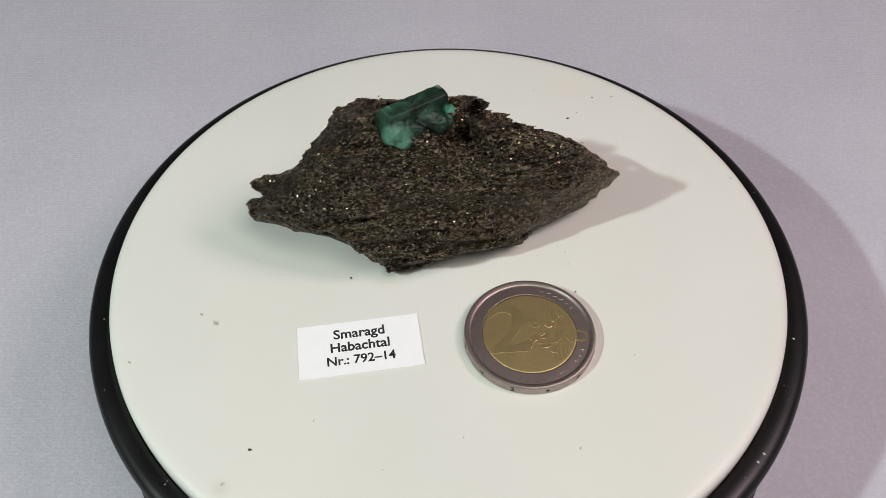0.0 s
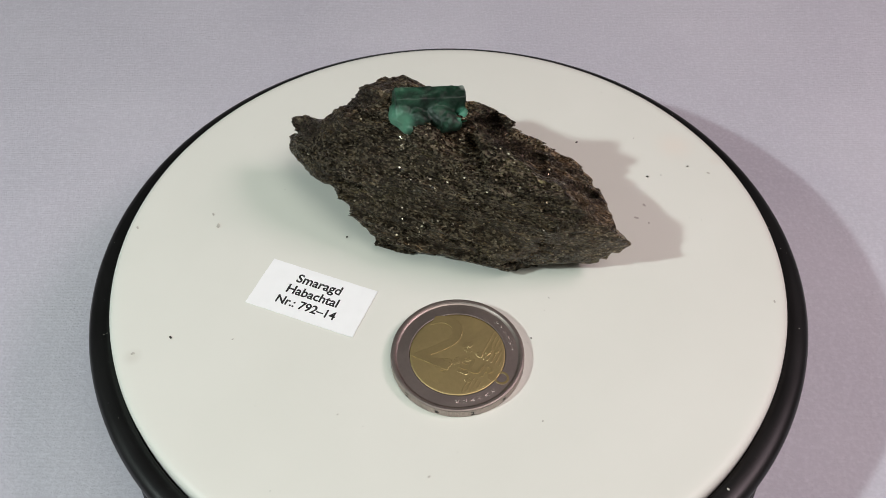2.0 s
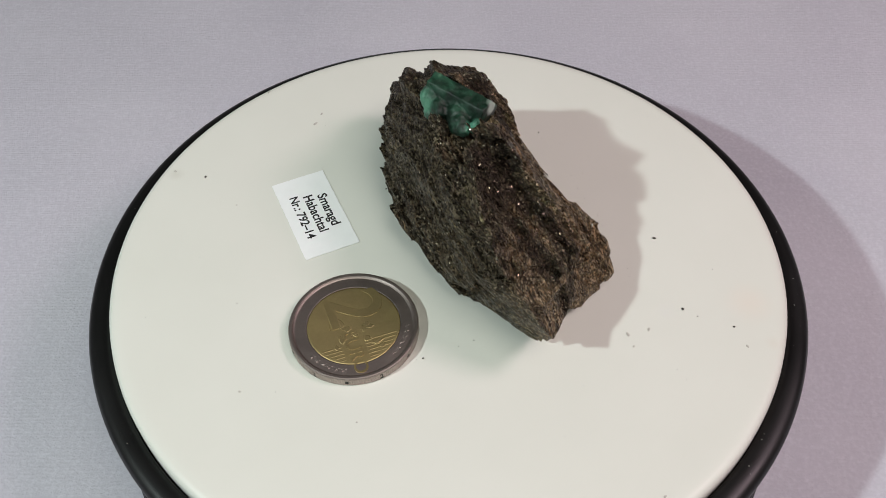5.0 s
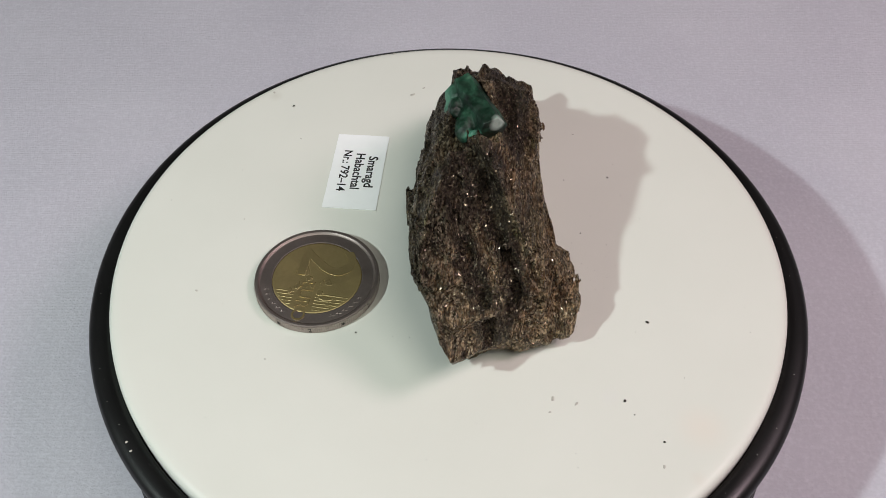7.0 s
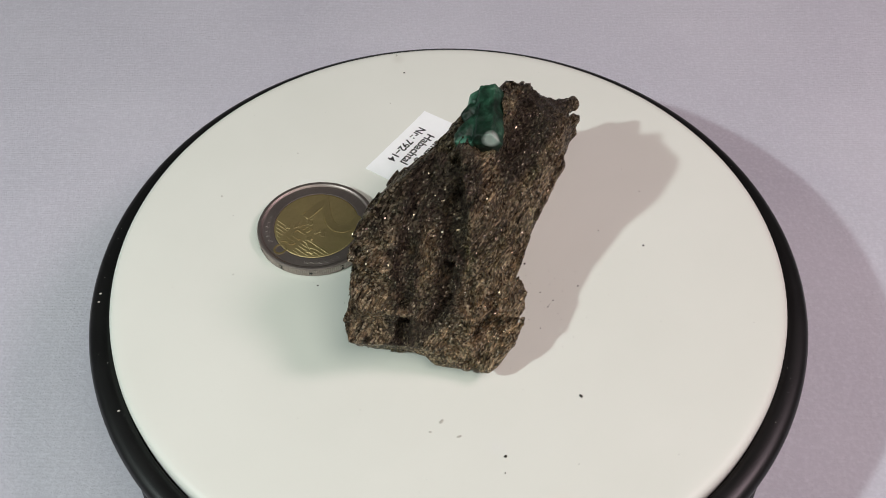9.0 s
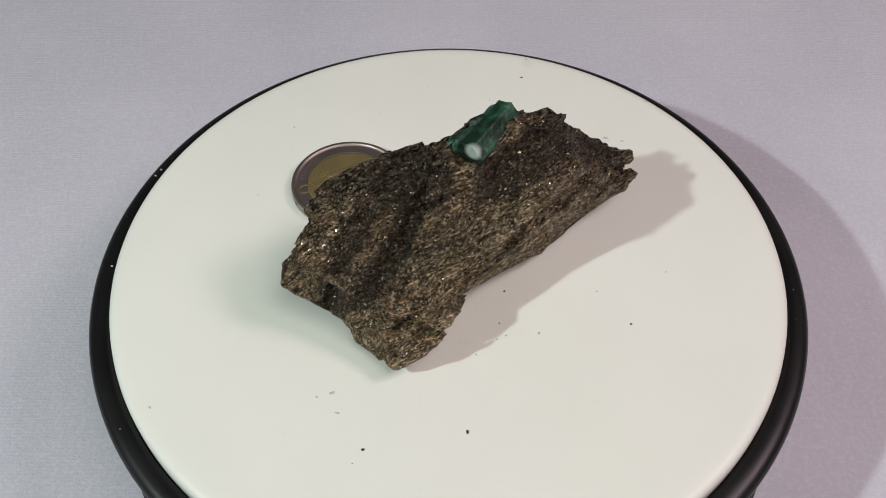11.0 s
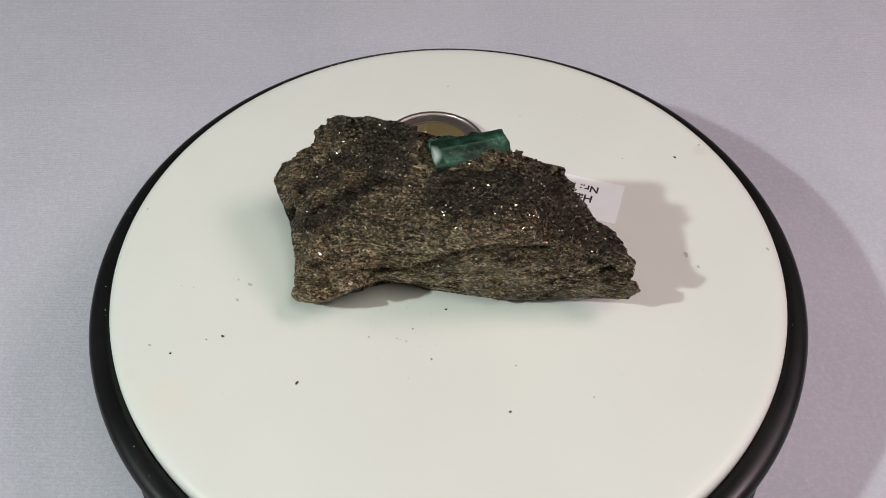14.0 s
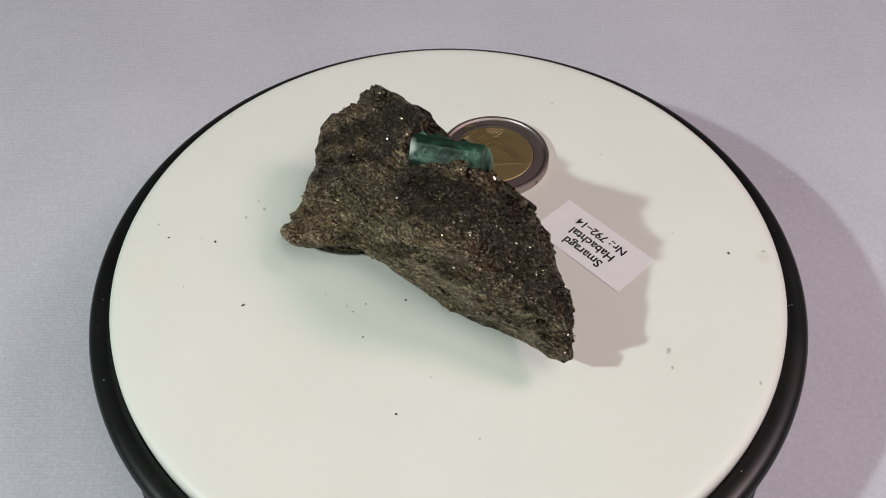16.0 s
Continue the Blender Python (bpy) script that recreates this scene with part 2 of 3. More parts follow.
def lathe(profile, steps=192):
    """A turned solid from (radius, height) pairs in millimetres, closed onto the axis where the radius is 0."""
    bm = bmesh.new()
    rings = []
    for r, z in profile:
        if r == 0:
            rings.append([bm.verts.new((0, 0, z * MM))] * steps)
        else:
            rings.append([bm.verts.new((r * MM * math.cos(2 * math.pi * i / steps), r * MM * math.sin(2 * math.pi * i / steps), z * MM)) for i in range(steps)])
    for a, b in zip(rings, rings[1:]):
        for i in range(steps):
            j = (i + 1) % steps
            quad = list(dict.fromkeys((a[i], a[j], b[j], b[i])))
            if len(quad) > 2:
                bm.faces.new(quad)
    bmesh.ops.recalc_face_normals(bm, faces=bm.faces)
    return bm


def text_mesh(words, width=None, size=None, thick=0.02, weight=0.0, slope=0.0):
    """Letters as a solid mesh, centred, of that width or size in millimetres."""
    cu = bpy.data.curves.new("letters", "FONT")
    cu.body, cu.align_x, cu.align_y, cu.extrude, cu.offset = words, "CENTER", "CENTER", 0.5, weight
    cu.resolution_u, cu.bevel_depth, cu.bevel_resolution = 4, slope, 1
    ob = new("letters", cu)
    bpy.context.view_layer.update()
    me = bpy.data.meshes.new_from_object(ob.evaluated_get(bpy.context.evaluated_depsgraph_get()))
    bpy.data.objects.remove(ob)
    bpy.data.curves.remove(cu)
    xs = [v.co.x for v in me.vertices]
    ys = [v.co.y for v in me.vertices]
    s = (width / (max(xs) - min(xs)) if width else size / (max(ys) - min(ys))) * MM
    cx, cy = (max(xs) + min(xs)) / 2, (max(ys) + min(ys)) / 2 if not width else 0.0
    bm = bmesh.new()
    bm.from_mesh(me)
    bpy.data.meshes.remove(me)
    for v in bm.verts:
        v.co = Vector(((v.co.x - cx) * s, (v.co.y - cy) * s, (v.co.z + 0.5) * thick * MM))
    return bm


def prism(outline, z0, z1):
    """A flat solid over an outline in millimetres."""
    bm = bmesh.new()
    lo = [bm.verts.new((x * MM, y * MM, z0 * MM)) for x, y in outline]
    hi = [bm.verts.new((x * MM, y * MM, z1 * MM)) for x, y in outline]
    n = len(lo)
    bm.faces.new(hi)
    bm.faces.new(lo[::-1])
    for i in range(n):
        bm.faces.new((lo[i], lo[(i + 1) % n], hi[(i + 1) % n], hi[i]))
    bmesh.ops.recalc_face_normals(bm, faces=bm.faces)
    return bm


def mesa(outline, z0, z1, top):
    """A raised solid over an outline in millimetres whose sides slope in to a smaller top."""
    bm = prism(outline, z0, z1)
    n = len(outline)
    cx, cy = sum(x for x, y in outline) / n, sum(y for x, y in outline) / n
    slim = min(max(x for x, y in outline) - min(x for x, y in outline), max(y for x, y in outline) - min(y for x, y in outline)) * (1 - top) / 2
    for v in bm.verts:
        if v.co.z > (z0 + z1) / 2 * MM:
            d = Vector((v.co.x - cx * MM, v.co.y - cy * MM))
            v.co.x -= math.copysign(min(abs(d.x), slim * MM * min(1, abs(d.x) / (slim * MM + 1e-9))), d.x)
            v.co.y -= math.copysign(min(abs(d.y), slim * MM * min(1, abs(d.y) / (slim * MM + 1e-9))), d.y)
    return bm


def box(x0, y0, z0, x1, y1, z1):
    return prism([(x0, y0), (x1, y0), (x1, y1), (x0, y1)], z0, z1)


# ---- the turntable's turn: seconds and degrees ----
TURN_T = (0.0, 2.0, 4.2, 6.3, 9.2, 11.3, 13.5, 16.0)
TURN_A = (0.0, -30.06, -62.09, -93.23, -135.48, -166.34, -199.24, -235.66)
CARRIED = []                # things that ride on the plate, with their places at the start


def riding(ob, m):
    ob.matrix_basis = m
    CARRIED.append((ob, m.copy()))
    return ob


def motions():
    for ob, m in CARRIED:
        rows = []
        for i in range(33):
            t = i * 0.5
            a = float(np.interp(t, TURN_T, TURN_A))
            about = pose(HUB[0], HUB[1], 0) if ob.name.startswith("turntable") else Matrix()
            rows.append((t, about @ pose(0, 0, 0, 0, 0, a) @ about.inverted() @ m))
        walk(ob, rows)


# ---- large structure ----
def tablecloth():
    bm = bmesh.new()
    n, half = 120, 1.3
    verts = {}
    for i in range(n + 1):
        for j in range(n + 1):
            x, y = ((i / n * 2 - 1), (j / n * 2 - 1))
            x, y = half * math.copysign(abs(x) ** 1.8, x), half * math.copysign(abs(y) ** 1.8, y)
            r = math.hypot(x, y)
            lift = 0.0016 * max(0.0, min(1.0, (r - 0.09) / 0.1)) * noise.noise(Vector((x * 7, y * 11, 3.1)))
            verts[i, j] = bm.verts.new((x, y, TABLE + lift))
    for i in range(n):
        for j in range(n):
            bm.faces.new((verts[i, j], verts[i + 1, j], verts[i + 1, j + 1], verts[i, j + 1]))
    ob = part("tablecloth", bm, CLOTH, None, "", True)
    tagged(ob, "light grey woven cotton cloth laid flat under the turntable", "tablecloth", kind="structure")


def room():
    w, lo, hi = 1300, TABLE / MM - 20, 1700
    for name, b in (("wall_north", (-w, w, lo, w, w + 60, hi)), ("wall_south", (-w, -w - 60, lo, w, -w, hi)),
                    ("wall_east", (w, -w, lo, w + 60, w, hi)), ("wall_west", (-w - 60, -w, lo, -w, w, hi)),
                    ("ceiling", (-w - 60, -w - 60, hi + 4, w + 60, w + 60, hi + 64))):
        ob = part(name, box(*b), WALL)
        tagged(ob, "plain pale painted " + ("ceiling" if name == "ceiling" else "wall of the room"), "ceiling" if name == "ceiling" else "wall", kind="structure")


HUB = (-0.1 * MM, -1.3 * MM)


def turntable():
    root = new("turntable")
    tagged(root, "white round display plate with a black plastic rim, turning", "turntable")
    part("plate", lathe([(0, 0), (40, 0), (67.8, 0), (69.2, -0.05), (70.1, -0.3), (70.6, -0.8), (70.8, -1.8), (70.8, -7), (0, -7)]), PLATE, root, "glossy white plastic plate", True)
    rim = part("rim", lathe([(70.95, -6.5), (71.0, -3.9), (71.3, -3.3), (72.0, -3.1), (73.9, -3.1), (75.1, -3.6), (75.7, -4.3), (75.85, -5.2), (75.7, -6.2),
                       (75.3, -6.6), (75.35, -6.9), (75.3, -8.2), (74.6, -9.6), (73.2, -10.4), (70.95, -10.4), (70.95, -6.5)]), RIM, root, "black plastic rim with a fine groove", True)
    part("foot", lathe([(0, -38), (76.4, -38), (76.9, -37.6), (77.0, -36.8), (76.4, -31), (75.7, -30.6), (75.7, -30.0), (76.2, -29.6), (75.8, -23),
                        (75.1, -22.6), (75.1, -22.0), (75.5, -21.6), (74.8, -13), (73.5, -11.2), (71, -10.6), (0, -10.6)]), BASE, root, "round black plastic motor foot", True)
    riding(root, pose(HUB[0], HUB[1], 0))
    rnd = random.Random(4)
    marks = [(72.5, -16.8), (73.6, -40.4), (73.7, -38.7), (73.4, -43.7), (73.7, -28.2)] + [(rnd.uniform(71.6, 74.0), rnd.uniform(0, 360)) for _ in range(26)]
    bm = bmesh.new()
    for k, (r, a) in enumerate(marks):
        s = (0.55 if k < 3 else rnd.uniform(0.1, 0.25)) * MM
        z = -3.0 * MM if r < 73.4 else -3.05 * MM
        m = pose(r * MM * math.cos(radians(a)), r * MM * math.sin(radians(a)), z, 0, 0, a) @ Matrix.Diagonal((s, s * 0.7, s * 0.5, 1))
        bmesh.ops.create_icosphere(bm, subdivisions=1, radius=0.6, matrix=m)
    tagged(part("dust", bm, PALE_CRUMB, rim, "specks of pale dust on the rim"), kind="stuff")


# ---- the stone: chunks of schist, each split along flat faces (bearing, rise, distance from the hub in mm) ----
CHUNKS = []


def chunk(*faces):
    CHUNKS.append(np.array(faces, float))


chunk((-59.8, 43.5, 20.9), (128.5, 66.2, 35.5), (89.9, 33.6, 26.1), (-109.7, 22.0, 15.1), (167.5, 34.0, 35.9), (-41.3, -2.8, -3.1), (-108.8, -37.5, 4.2), (110.4, -12.2, 13.4), (-26.4, -32.9, -2.8), (117.1, -38.1, 11.0), (70.0, -74.1, -0.7), (-18.3, -56.5, -0.0))
chunk((86.3, 58.7, 24.0), (61.0, 46.3, 30.7), (-83.4, 19.2, 10.5), (143.6, 33.8, 31.8), (7.3, -35.9, 9.9), (-124.2, 23.1, 25.4), (112.6, -10.6, 15.4), (-63.6, 0.8, 8.1), (-129.8, -28.5, 11.7), (65.6, -71.6, -3.3), (-77.0, -22.6, 4.2), (146.1, -48.4, 9.9))
chunk((-79.2, 47.4, 24.0), (132.7, 11.7, 30.0), (-44.3, 50.8, 38.9), (-138.6, -8.5, -10.1), (66.8, 40.2, 25.4), (-67.6, -0.1, 7.0), (137.3, 10.1, 16.9), (40.7, -26.6, 24.6), (-128.6, -34.6, -2.3), (127.5, -18.2, 5.3), (-55.3, -18.7, 8.6), (-103.9, -89.3, -3.4))
chunk((172.9, 49.6, 35.4), (74.1, 43.7, 26.2), (-88.4, 27.5, 15.3), (136.4, 19.4, 30.4), (39.2, 17.7, 7.0), (-111.6, 16.7, 19.1), (109.8, -17.1, 11.2), (-36.9, -29.0, -4.0), (-136.7, -1.8, 28.2), (-72.0, -36.0, -8.4), (-108.7, -42.4, 3.1), (94.7, -54.0, 8.6))
chunk((140.9, 21.6, 28.7), (49.3, 66.2, 26.7), (-96.6, 26.1, 14.1), (89.4, 0.5, 16.3), (-78.0, 3.9, 7.1), (-137.8, -24.6, 8.6), (40.0, -6.6, 28.1), (-74.9, -30.0, 3.1), (106.3, -19.3, 11.1), (-49.0, -18.3, 9.4), (132.5, -87.5, -0.7), (117.8, -77.5, 5.3))
chunk((-83.6, 41.4, 20.6), (168.3, 49.7, 8.7), (54.8, 38.0, 28.9), (-71.9, 2.7, 8.2), (102.4, 44.2, 25.0), (-46.1, 24.2, 27.6), (-36.0, -75.2, -0.6), (89.6, -24.8, 22.4), (-57.7, -14.1, 7.6), (142.8, -33.7, 2.1), (23.1, -5.0, 30.3), (-71.8, -34.4, 2.7))
chunk((171.5, 82.0, 9.8), (-138.9, -80.0, -8.0), (-128.8, 41.4, -12.0), (-79.6, -36.4, -13.3), (-60.3, 27.4, 0.5), (-30.8, -38.5, 7.2), (14.8, 30.1, 27.0), (30.9, -27.5, 26.5), (52.8, 29.3, 33.2), (79.7, -35.2, 19.9), (102.9, 23.6, 21.5), (157.1, -37.4, -7.7))
chunk((174.8, 79.9, 23.6), (-160.6, -79.5, -4.3), (-130.3, 30.5, 26.1), (-73.0, -16.6, -6.8), (-46.1, 22.7, -8.8), (-39.6, -20.9, -21.4), (-14.3, 41.1, -6.6), (21.1, -17.3, -23.4), (66.0, 15.1, -0.6), (100.6, -29.2, 2.8), (104.6, 44.7, 21.6), (152.6, -32.0, 18.9))

# seams of black mica weathered into furrows along the top of the stone, in mm
SEAMS = (((8.2, 3.7, 32.0), (11.5, 4.3, 29.6), (17.0, 6.6, 25.9), (21.0, 9.0, 22.8), (24.1, 12.0, 19.6), (28.6, 14.8, 10.5)),
         ((4.8, 8.4, 31.0), (6.5, 9.2, 27.8), (9.2, 10.2, 24.6), (13.2, 13.3, 20.8), (17.3, 15.8, 18.5), (22.8, 17.7, 13.5)))
# the hollow under the overhanging lip on the far side, and a crack that runs on from it to the foot
HOLLOW = ((3.2, 21.3, 12.6), (-3.8, 18.9, 14.6), (-10.2, 16.9, 19.2), (-16.5, 15.3, 21.8), (-24.5, 11.2, 21.4))
CRACK = ((16.5, 26.7, 7.2), (10.6, 26.6, 10.6), (3.2, 21.3, 12.6))
# dark mica along the ridge from the crystal to the splintered end, with its reach in mm
RIDGE = (((-15.0, 8.0, 31.5), (-21.0, 4.5, 30.5), 4.6), ((-21.0, 4.5, 30.5), (-27.0, 2.8, 25.5), 4.2), ((-27.0, 2.8, 25.5), (-33.5, 0.2, 19.0), 3.2),
         ((-33.5, 0.2, 19.0), (-38.0, -0.4, 14.4), 1.8))


# splinters and a rounded knob at the ends of the stone, in mm
KNOBS = (((14.5, 27.6, 7.4), (19.2, 27.4, 4.4), 1.5), ((-27.5, -0.6, 19.6), (-38.2, 2.6, 16.7), 1.3), ((-33, 1.6, 11), (-40.0, 1.8, 10.6), 1.3), ((-30, 0, 17.6), (-37.4, 1.6, 15.5), 0.7),
         ((-30, 3.4, 8.6), (-38.2, 3.4, 8.7), 0.9))


def value_noise(p, seed):
    """Smooth lattice noise in -1..1 for an array of points."""
    rs = np.random.RandomState(seed)
    lat = rs.uniform(-1, 1, (32, 32, 32))
    i = np.floor(p).astype(int)
    f = p - i
    f = f * f * (3 - 2 * f)
    out = 0.0
    for dx in (0, 1):
        for dy in (0, 1):
            for dz in (0, 1):
                w = (f[..., 0] if dx else 1 - f[..., 0]) * (f[..., 1] if dy else 1 - f[..., 1]) * (f[..., 2] if dz else 1 - f[..., 2])
                out = out + w * lat[(i[..., 0] + dx) % 32, (i[..., 1] + dy) % 32, (i[..., 2] + dz) % 32]
    return out


def capsule(p, a, b, r):
    a, b = np.array(a), np.array(b)
    d = b - a
    t = np.clip(((p - a) @ d) / (d @ d), 0, 1)
    return np.linalg.norm(p - a - t[..., None] * d, axis=-1) - r


def stone_field(p):
    """Below 0 inside the stone; p in millimetres."""
    soft = 0.55
    parts_ = []
    for faces in CHUNKS:
        az, el, d = np.radians(faces[:, 0]), np.radians(faces[:, 1]), faces[:, 2]
        n = np.stack([np.cos(az) * np.cos(el), np.sin(az) * np.cos(el), np.sin(el)], 1)
        parts_.append((p @ n.T.astype(np.float32) - d.astype(np.float32)).max(-1))
    s = np.stack(parts_)
    low = s.min(0)
    f = low - soft * np.log(np.exp(-(s - low) / soft).sum(0)) + 0.22
    for u, v, r in KNOBS:
        c = capsule(p, u, v, r)
        f = np.minimum(f, c) - 0.45 * np.exp(-np.abs(f - c) / 0.9) * (np.minimum(f, c) < 6)
    # seat of the crystal, and the broken pocket beside it
    a, b = np.array(WHITE_END) / MM, np.array(GREEN_END) / MM
    f = np.maximum(f, -capsule(p, a + (0.3, 0.2, 1.4), b + (0.3, 0.0, 1.4), 3.3))
    f = np.maximum(f, -capsule(p, a + (0.6, -2.4, 0.9), b + (2.4, -1.4, 0.2), 2.3))
    f = np.maximum(f, -capsule(p, a + (0.5, 0, 3.8), b + (-0.5, 0, 3.8), 3.6))
    f = np.maximum(f, -capsule(p, (-6.0, 12.2, 32.0), (-14.8, 8.2, 33.4), 3.3))
    f = np.maximum(f, -capsule(p, (-9.0, 6.0, 38.2), (-17.0, 3.2, 39.0), 3.0))
    slot = np.maximum(p[..., 0] + 36.8, np.abs(p[..., 2] - 13.8) - 0.25 - 0.2 * np.maximum(0, -36.8 - p[..., 0]))
    f = np.maximum(f, -slot)
    k = np.abs(f) < 4.0
    near_skin, cut = p[k], f[k]
    for seam, width in zip(SEAMS, (1.75, 2.1)):
        for u, v in zip(seam, seam[1:]):
            cut = np.maximum(cut, -capsule(near_skin, u, v, width))
    for u, v in zip(HOLLOW, HOLLOW[1:]):
        cut = np.maximum(cut, -capsule(near_skin, u, v, 2.1))
    for u, v in zip(CRACK, CRACK[1:]):
        cut = np.maximum(cut, -capsule(near_skin, u, v, 0.5))
    f[k] = cut
    # grain: long ribs, thin sheets and splinters along the stone
    t = np.array(GRAIN_TURN.to_matrix())
    k = np.abs(f) < 2.5
    q = p[k] @ t.T
    sway = (0.045, 0.07, 0.07)
    q = q + 2.2 * np.stack([0 * q[:, 0], value_noise(q * sway + 4.4, 8), value_noise(q * sway + 8.8, 9)], 1)
    fine = 1.0 - 0.8 * np.clip((q[:, 0] - 19) / 9, 0, 1)
    g = 0.5 * value_noise(q * (0.03, 0.2, 0.2) + 5.3, 1)
    g += fine * (1.15 * np.sqrt(value_noise(q * (0.035, 0.34, 0.34) + 2.1, 2) ** 2 + 0.006) - 0.38)
    g += fine * (0.75 * np.sqrt(value_noise(q * (0.07, 0.85, 0.85) + 9.7, 3) ** 2 + 0.004) - 0.24)
    g += fine * (0.40 * np.abs(value_noise(q * (0.13, 1.8, 1.8) + 3.7, 10)) - 0.1)
    g += 0.10 * value_noise(q * (0.9, 1.7, 1.7) + 1.7, 4)
    lay = (q[:, 1] * 0.55 + q[:, 2] * 0.83 + 1.6 * value_noise(q * (0.03, 0.12, 0.12), 5)) / 2.1
    step = lay - np.floor(lay)
    g += 0.75 * (step - 0.5) * np.clip(0.5 + 0.9 * value_noise(q * (0.04, 0.15, 0.15) + 7.7, 6), 0, 1)
    f[k] += g
    return np.maximum(f, 0.05 - p[..., 2])


def mica_and_shade(p):
    """Share of black mica and painted recess shade, 0 to 1, at points in millimetres: the seams and the bed of the
    crystal.
    """
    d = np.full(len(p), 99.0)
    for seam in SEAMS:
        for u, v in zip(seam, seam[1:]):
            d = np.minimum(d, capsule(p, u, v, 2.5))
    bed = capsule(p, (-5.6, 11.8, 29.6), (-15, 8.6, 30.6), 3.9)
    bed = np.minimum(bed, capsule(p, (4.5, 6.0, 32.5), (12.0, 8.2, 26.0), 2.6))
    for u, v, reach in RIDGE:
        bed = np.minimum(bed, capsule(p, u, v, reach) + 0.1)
    # shade under the overhanging lip, put into the same dark share
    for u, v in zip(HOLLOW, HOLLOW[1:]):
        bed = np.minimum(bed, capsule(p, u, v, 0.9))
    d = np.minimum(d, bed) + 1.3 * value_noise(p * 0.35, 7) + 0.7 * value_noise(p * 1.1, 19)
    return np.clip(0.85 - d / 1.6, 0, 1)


def skin(field, lo, hi, step):
    """Faces round the inside of a field, one vertex a cell."""
    axes = [np.arange(l, h + step, step) for l, h in zip(lo, hi)]
    f = np.empty([len(a) for a in axes], np.float32)
    yz = np.stack(np.meshgrid(axes[1], axes[2], indexing="ij"), -1)
    # a rough pass first: only cells near the skin are worked out finely
    rough = [a[::4] for a in axes]
    ryz = np.stack(np.meshgrid(rough[1], rough[2], indexing="ij"), -1)
    guess = np.stack([field(np.concatenate([np.full(ryz.shape[:2] + (1,), x), ryz], -1).astype(np.float32)) for x in rough[0]])
    for i, x in enumerate(axes[0]):
        up = np.repeat(np.repeat(guess[i // 4], 4, 0), 4, 1)[:len(axes[1]), :len(axes[2])]
        close = np.abs(up) < 4.2 + 5 * step
        f[i] = up
        if close.any():
            p = np.concatenate([np.full((close.sum(), 1), x), yz[close]], 1).astype(np.float32)
            f[i][close] = field(p)
    n = np.array(f.shape) - 1
    acc, cnt = np.zeros((*n, 3)), np.zeros(n)
    cube = [(a, b, c) for a in (0, 1) for b in (0, 1) for c in (0, 1)]
    for u in cube:
        for k in range(3):
            if u[k]:
                continue
            v = tuple(1 if j == k else u[j] for j in range(3))
            fu = f[u[0]:n[0] + u[0], u[1]:n[1] + u[1], u[2]:n[2] + u[2]]
            fv = f[v[0]:n[0] + v[0], v[1]:n[1] + v[1], v[2]:n[2] + v[2]]
            cross = (fu < 0) != (fv < 0)
            s = np.where(cross, fu / np.where(cross, fu - fv, 1), 0)
            for j in range(3):
                acc[..., j] += np.where(cross, u[j] + (s if j == k else 0), 0)
            cnt += cross
    has = cnt > 0
    ident = np.full(n, -1)
    ident[has] = np.arange(has.sum())
    verts = (np.argwhere(has) + acc[has] / cnt[has][:, None]) * step + np.array(lo)
    faces = []
    for k in range(3):
        a, b = (k + 1) % 3, (k + 2) % 3
        sl0, sl1 = [slice(None)] * 3, [slice(None)] * 3
        sl0[k], sl1[k] = slice(0, -1), slice(1, None)
        f0, f1 = f[tuple(sl0)] < 0, f[tuple(sl1)] < 0
        e = np.argwhere(f0 != f1)
        e = e[(e[:, a] > 0) & (e[:, b] > 0) & (e[:, a] < n[a]) & (e[:, b] < n[b])]
        inside = f0[tuple(e.T)]
        quad = []
        for da, db in ((-1, -1), (0, -1), (0, 0), (-1, 0)):
            c = e.copy()
            c[:, a] += da
            c[:, b] += db
            quad.append(ident[tuple(c.T)])
        quad = np.stack(quad, 1)
        quad[~inside] = quad[~inside][:, ::-1]
        faces.append(quad)
    return verts, np.concatenate(faces)


def crystal_field(p):
    """Below 0 inside the emerald: a worn six-sided prism with lumps where it grew into the schist; p in mm."""
    a, b = np.array(WHITE_END) / MM, np.array(GREEN_END) / MM
    w = (b - a) / np.linalg.norm(b - a)
    u = np.cross((0, 0, 1), w)
    u /= np.linalg.norm(u)
    v = np.cross(w, u)
    q = p - a
    x, y, z = q @ u, q @ v, q @ w
    f = np.maximum(-z, z - np.linalg.norm(b - a) + 0.12 * y)
    for k in range(6):
        f = np.maximum(f, x * math.cos(k * math.pi / 3 + 0.35) + y * math.sin(k * math.pi / 3 + 0.35) - (2.6, 2.75, 2.6, 2.75, 2.6, 2.7)[k])
    for c, r in (((-9.7, -0.4, 33.0), (2.8, 2.1, 2.8)), ((-8.4, -0.6, 31.6), (2.4, 1.6, 1.8)), ((0.5, 5.1, 33.2), (1.1, 1.0, 1.4)), ((-4.2, 3.2, 32.4), (4.9, 2.5, 2.6)), ((-8.0, 0.7, 32.6), (4.2, 2.3, 2.5))):
        d = (p - np.array(c)) / np.array(r)
        f = np.minimum(f, (np.linalg.norm(d, axis=-1) - 1) * min(r))
    g = 0.32 * value_noise(p * 0.55 + 3.3, 11) + 0.22 * np.abs(value_noise(p * 1.2, 12)) + 0.10 * value_noise(p * 2.4, 13)
    low = 1.0 + 1.1 * np.clip(x / 3.0, 0, 1)
    return f + g * 0.5 * low - 0.1


